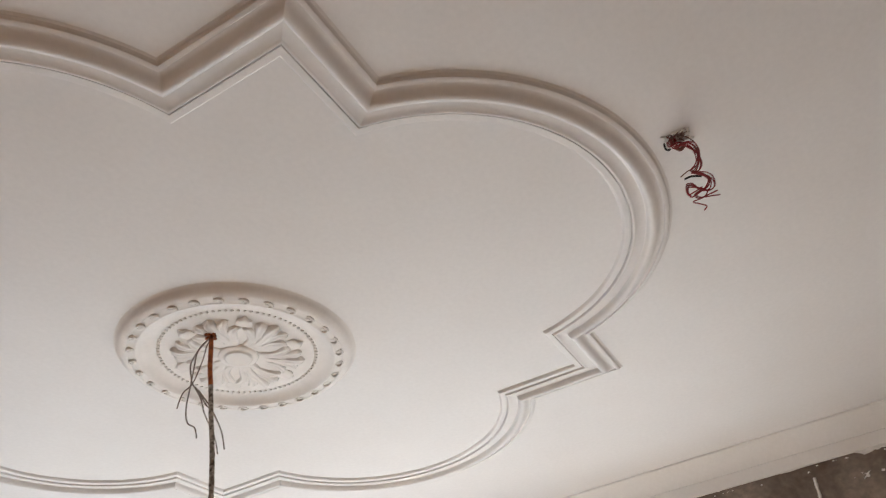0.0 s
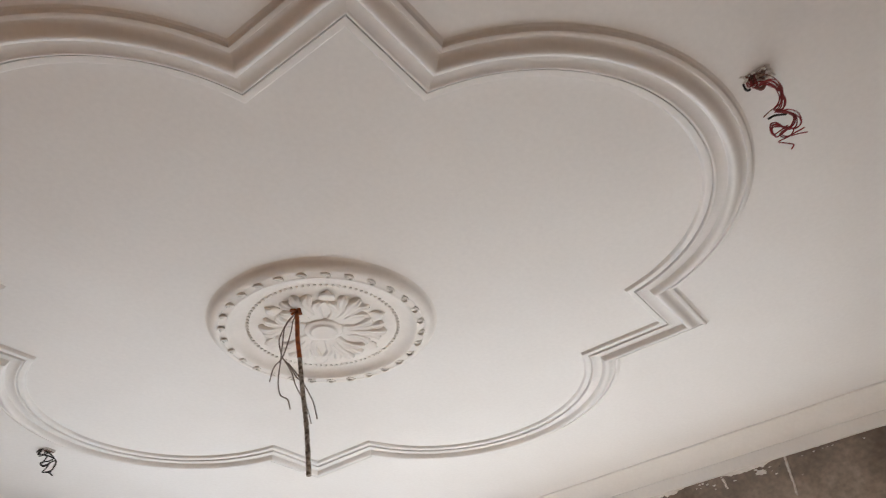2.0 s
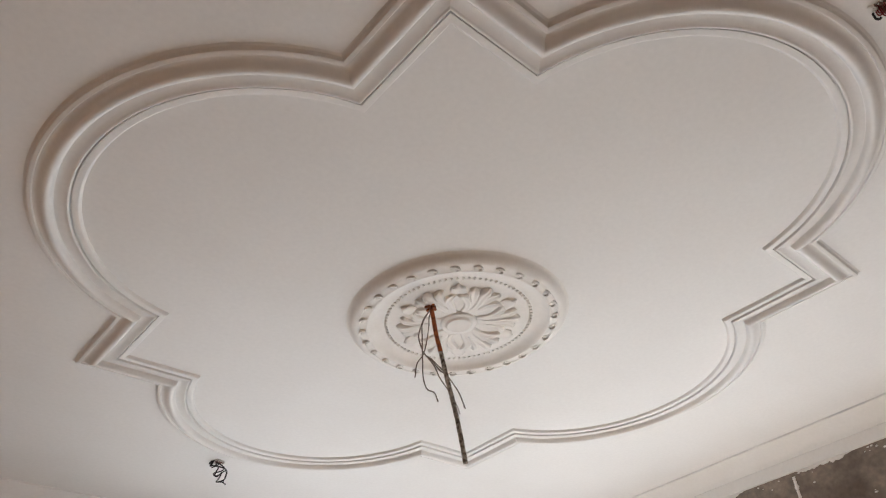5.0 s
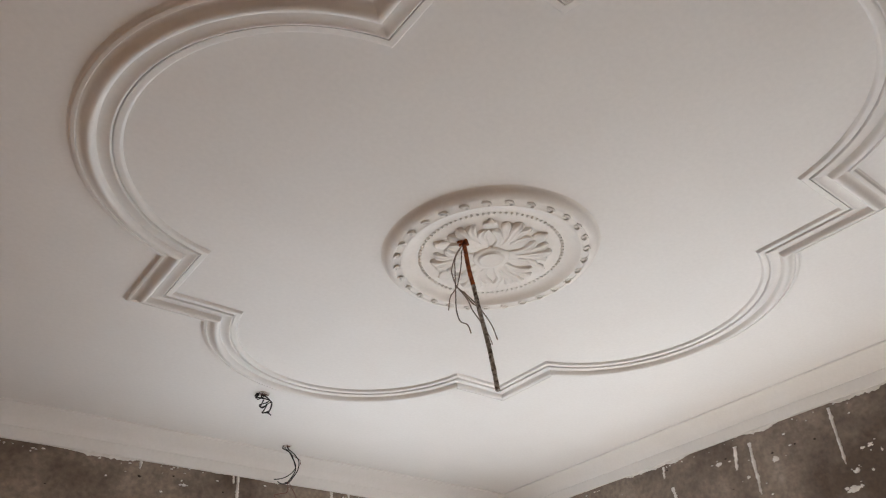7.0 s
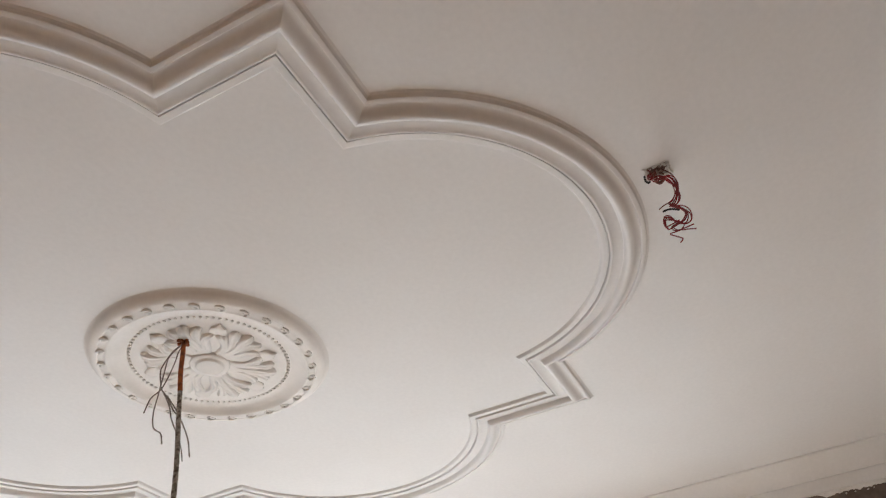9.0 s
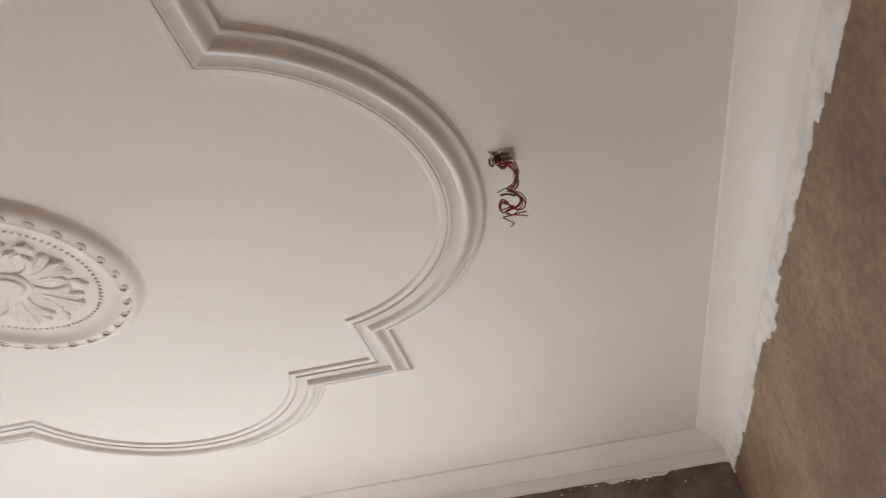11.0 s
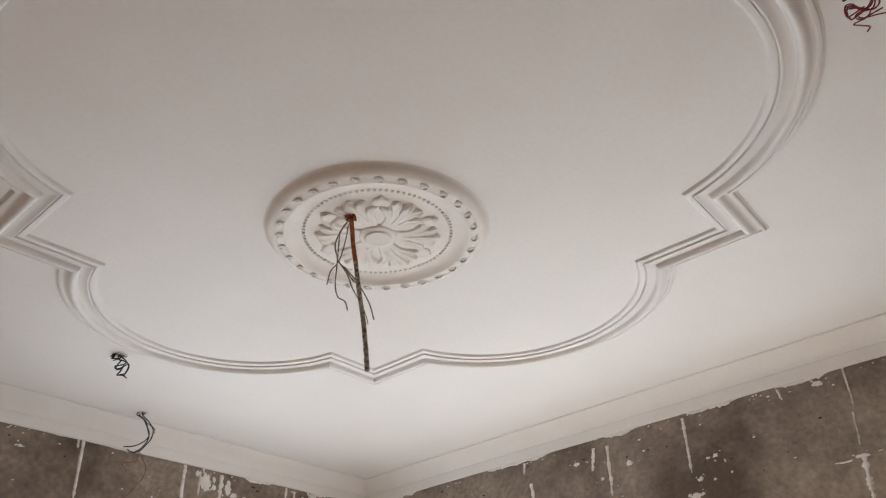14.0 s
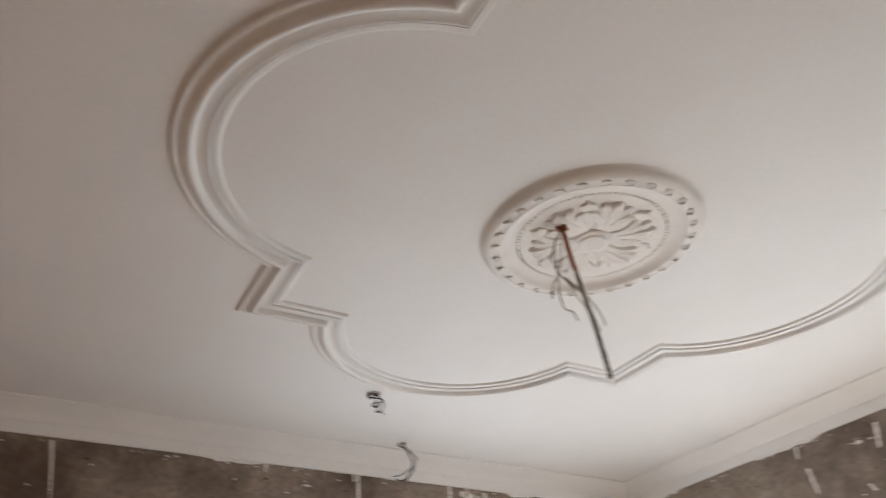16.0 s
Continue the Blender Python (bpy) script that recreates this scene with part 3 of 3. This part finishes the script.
x, y, w, h = HOLES[1]
blk = bundle((x, y, H), w, h, "short tangle of black cables at a ceiling hole", 5)
R1 = Vector((0.915, -0.404, 0)).normalized()
for i, line in enumerate(SHORT_CABLES):
    strand([(line[0][0] * 0.5, -0.02, 0)] + [(a, b, 0.02 * noise.noise((a * 20, b * 20, i))) for a, b in line], 0.0030, "black_cable", M_BLACK, blk, R1)

x, y, w, h = HOLES[2]
blk2 = bundle((x, y, H), w, h, "thin black and brown cables looping down from the ceiling", 7)
R2 = Vector((0.896, -0.444, 0)).normalized()
for i, line in enumerate(LONG_CABLES):
    top = [(line[0][0] * 0.4, -0.02, 0)] if i < 4 else []
    thin = i > 2
    strand(top + [(a, b, 0.02 * noise.noise((a * 8, b * 8, i))) for a, b in line], 0.0019 if thin else 0.0032,
           "brown_wire" if thin else "black_cable", M_BROWN if thin else M_BLACK, blk2, R2)

# ---------------------------------------------------------------- plaster runs and splashes on the walls
RUNS_EAST = [  # along the wall, top, along at the foot, foot, width
    (2.922, 2.805, 2.947, 2.677, 0.027),
    (2.830, 2.799, 2.843, 2.517, 0.023),
    (2.343, 2.833, 2.355, 2.540, 0.020),
    (1.817, 2.839, 1.806, 2.782, 0.014),
    (1.492, 2.856, 1.498, 2.664, 0.012),
    (1.513, 2.641, 1.529, 2.485, 0.010),
    (3.430, 2.833, 3.439, 2.764, 0.019),
    (3.396, 2.699, 3.379, 2.552, 0.027),
    (4.578, 2.838, 4.580, 2.775, 0.058),
    (1.533, 2.438, 1.550, 2.248, 0.030),
    (0.895, 2.794, 0.920, 2.508, 0.015),
    (0.665, 2.758, 0.700, 2.729, 0.010),
    (3.072, 2.525, 3.049, 2.483, 0.024),
    (2.915, 2.488, 2.896, 2.453, 0.022),
]
RUNS_NORTH = [  # along the wall, top, along at the foot, foot, width
    (2.192, 2.855, 2.177, 2.484, 0.020),
    (2.220, 2.852, 2.217, 2.808, 0.014),
    (1.553, 2.851, 1.549, 2.577, 0.028),
    (1.289, 2.838, 1.286, 2.616, 0.031),
    (1.440, 2.831, 1.439, 2.686, 0.018),
    (0.767, 2.849, 0.770, 2.766, 0.022),
    (0.696, 2.835, 0.697, 2.785, 0.023),
    (0.189, 2.859, 0.187, 2.802, 0.031),
    (2.760, 2.861, 2.759, 2.808, 0.016),
    (3.851, 2.838, 3.798, 2.564, 0.018),
]
SPLASHES = [  # wall, along, height, width, height of the splash
    ('e', 2.708, 2.671, 0.055, 0.034),
    ('e', 1.530, 2.439, 0.085, 0.022),
    ('e', 1.614, 2.427, 0.072, 0.011),
    ('e', 2.321, 2.497, 0.030, 0.026),
    ('e', 2.239, 2.483, 0.018, 0.014),
    ('e', 2.144, 2.499, 0.013, 0.012),
    ('e', 1.620, 2.813, 0.070, 0.030),
    ('e', 2.358, 2.419, 0.077, 0.044),
    ('e', 3.049, 2.741, 0.046, 0.034),
    ('e', 2.250, 2.593, 0.029, 0.015),
    ('e', 1.990, 2.640, 0.021, 0.011),
    ('e', 2.309, 2.501, 0.023, 0.029),
    ('e', 2.166, 2.561, 0.014, 0.023),
    ('e', 2.889, 2.622, 0.029, 0.022),
    ('e', 1.825, 2.496, 0.015, 0.010),
    ('e', 1.629, 2.426, 0.041, 0.011),
    ('e', 2.211, 2.598, 0.035, 0.023),
    ('e', 0.677, 2.745, 0.022, 0.030),
    ('n', 1.395, 2.776, 0.090, 0.122),
    ('n', 1.232, 2.763, 0.060, 0.094),
    ('n', 1.184, 2.728, 0.052, 0.043),
    ('n', 2.509, 2.759, 0.039, 0.022),
    ('n', 2.628, 2.707, 0.021, 0.013),
    ('n', 1.673, 2.616, 0.022, 0.018),
    ('n', 1.095, 2.721, 0.040, 0.031),
    ('n', 0.546, 2.833, 0.074, 0.063),
]


def wall_frame(code):
    p, q = (CORNERS[1], CORNERS[0]) if code == 'e' else (CORNERS[0], CORNERS[3])
    d = (q - p).normalized()
    p = p - d * (0.055 if code == 'e' else 0.0)
    n = Vector((-d.y, d.x))
    return p, d, n, (WALL_EAST if code == 'e' else WALL_NORTH)


for i, (code, (u0, z0, u1, z1, w)) in enumerate([('e', r) for r in RUNS_EAST] + [('n', r) for r in RUNS_NORTH]):
    p, d, n, wl = wall_frame(code)
    bm = bmesh.new()
    rows = []
    N = max(6, int(abs(z0 - z1) / 0.004))
    for k in range(N + 1):
        t = k / N
        u, z = u0 + (u1 - u0) * t + 0.004 * noise.noise((t * 5, i, 2)), z0 + (z1 - z0) * t
        half = 0.5 * w * max(0.12, 0.95 - 0.25 * t + 0.45 * noise.noise((z * 40, i * 1.7, 0)) + 0.5 * noise.noise((z * 130, i * 2.3, 4))) * (1 if t < 0.93 else 0.6)
        row = []
        for s, lift in ((-1, -0.001), (-0.6, 0.004), (0, 0.006), (0.6, 0.004), (1, -0.001)):
            q = p + d * (u + half * s) + n * lift
            row.append((q.x, q.y, z))
        rows.append(row)
    skin(bm, rows)
    part("plaster_run", bm, M_SPLASH, wl, "dried white plaster run")


def splash(code, u, z, w, h, seed, name="plaster_splash", material=None, label="dried white plaster splash"):
    p, d, n, wl = wall_frame(code)
    bm = bmesh.new()
    K = 30
    rim, mid = [], []
    for k in range(K):
        t = 2 * math.pi * k / K
        f = 0.5 * (0.85 + 0.45 * noise.noise((math.cos(t) * 1.6, math.sin(t) * 1.6, seed)) + 0.30 * noise.noise((math.cos(t) * 4, math.sin(t) * 4, seed)) + 0.30 * noise.noise((math.cos(t) * 10, math.sin(t) * 10, seed)))
        for ring, s, lift in ((rim, 1.0, -0.001), (mid, 0.7, 0.004)):
            q = p + d * (u + w * f * s * math.cos(t)) + n * lift
            ring.append(bm.verts.new((q.x, q.y, z + h * f * s * math.sin(t))))
    q = p + d * u + n * 0.006
    c = bm.verts.new((q.x, q.y, z))
    for k in range(K):
        bm.faces.new((rim[k], rim[(k + 1) % K], mid[(k + 1) % K], mid[k]))
        bm.faces.new((mid[k], mid[(k + 1) % K], c))
    part(name, bm, material or M_SPLASH, wl, label)


for i, (code, u, z, w, h) in enumerate(SPLASHES):
    splash(code, u, z, w, h, i * 3.7)
rnd = random.Random(9)
# fragments round the larger splashes
for i, (code, u, z, w, h) in enumerate(SPLASHES):
    for k in range(int(40 * (w + h))):
        f = rnd.uniform(0.10, 0.42)
        splash(code, u + rnd.gauss(0, 0.55 * w), z + rnd.gauss(0, 0.55 * h), w * f, h * f * rnd.uniform(0.6, 1.5), 300 + i * 9 + k)
rnd = random.Random(4)
for i in range(70):
    code = 'e' if i % 2 else 'n'
    s = rnd.uniform(0.004, 0.014)
    splash(code, rnd.uniform(0.1, 4.5), rnd.uniform(2.35, 2.84), s * rnd.uniform(0.6, 2.0), s, 100 + i)

# dark chips where the render has broken away
rnd = random.Random(21)
for i in range(44):
    code = 'e' if i % 2 else 'n'
    s = rnd.uniform(0.006, 0.020)
    splash(code, rnd.uniform(0.1, 4.6), rnd.uniform(2.40, 2.82), s * rnd.uniform(0.8, 2.2), s * rnd.uniform(0.5, 1.0), 500 + i, "dark_chip", M_CHIP, "dark chip in the render")

# crumbs of plaster left under the cornice
rnd = random.Random(33)
for i in range(90):
    code = 'e' if i % 2 else 'n'
    u = rnd.choice((0.4, 0.75, 1.3, 1.9, 2.5, 2.95, 3.4, 4.1)) + rnd.gauss(0, 0.09)
    s = rnd.uniform(0.003, 0.011)
    splash(code, u, 2.848 - abs(rnd.gauss(0, 0.018)), s * rnd.uniform(0.8, 2.4), s, 700 + i)
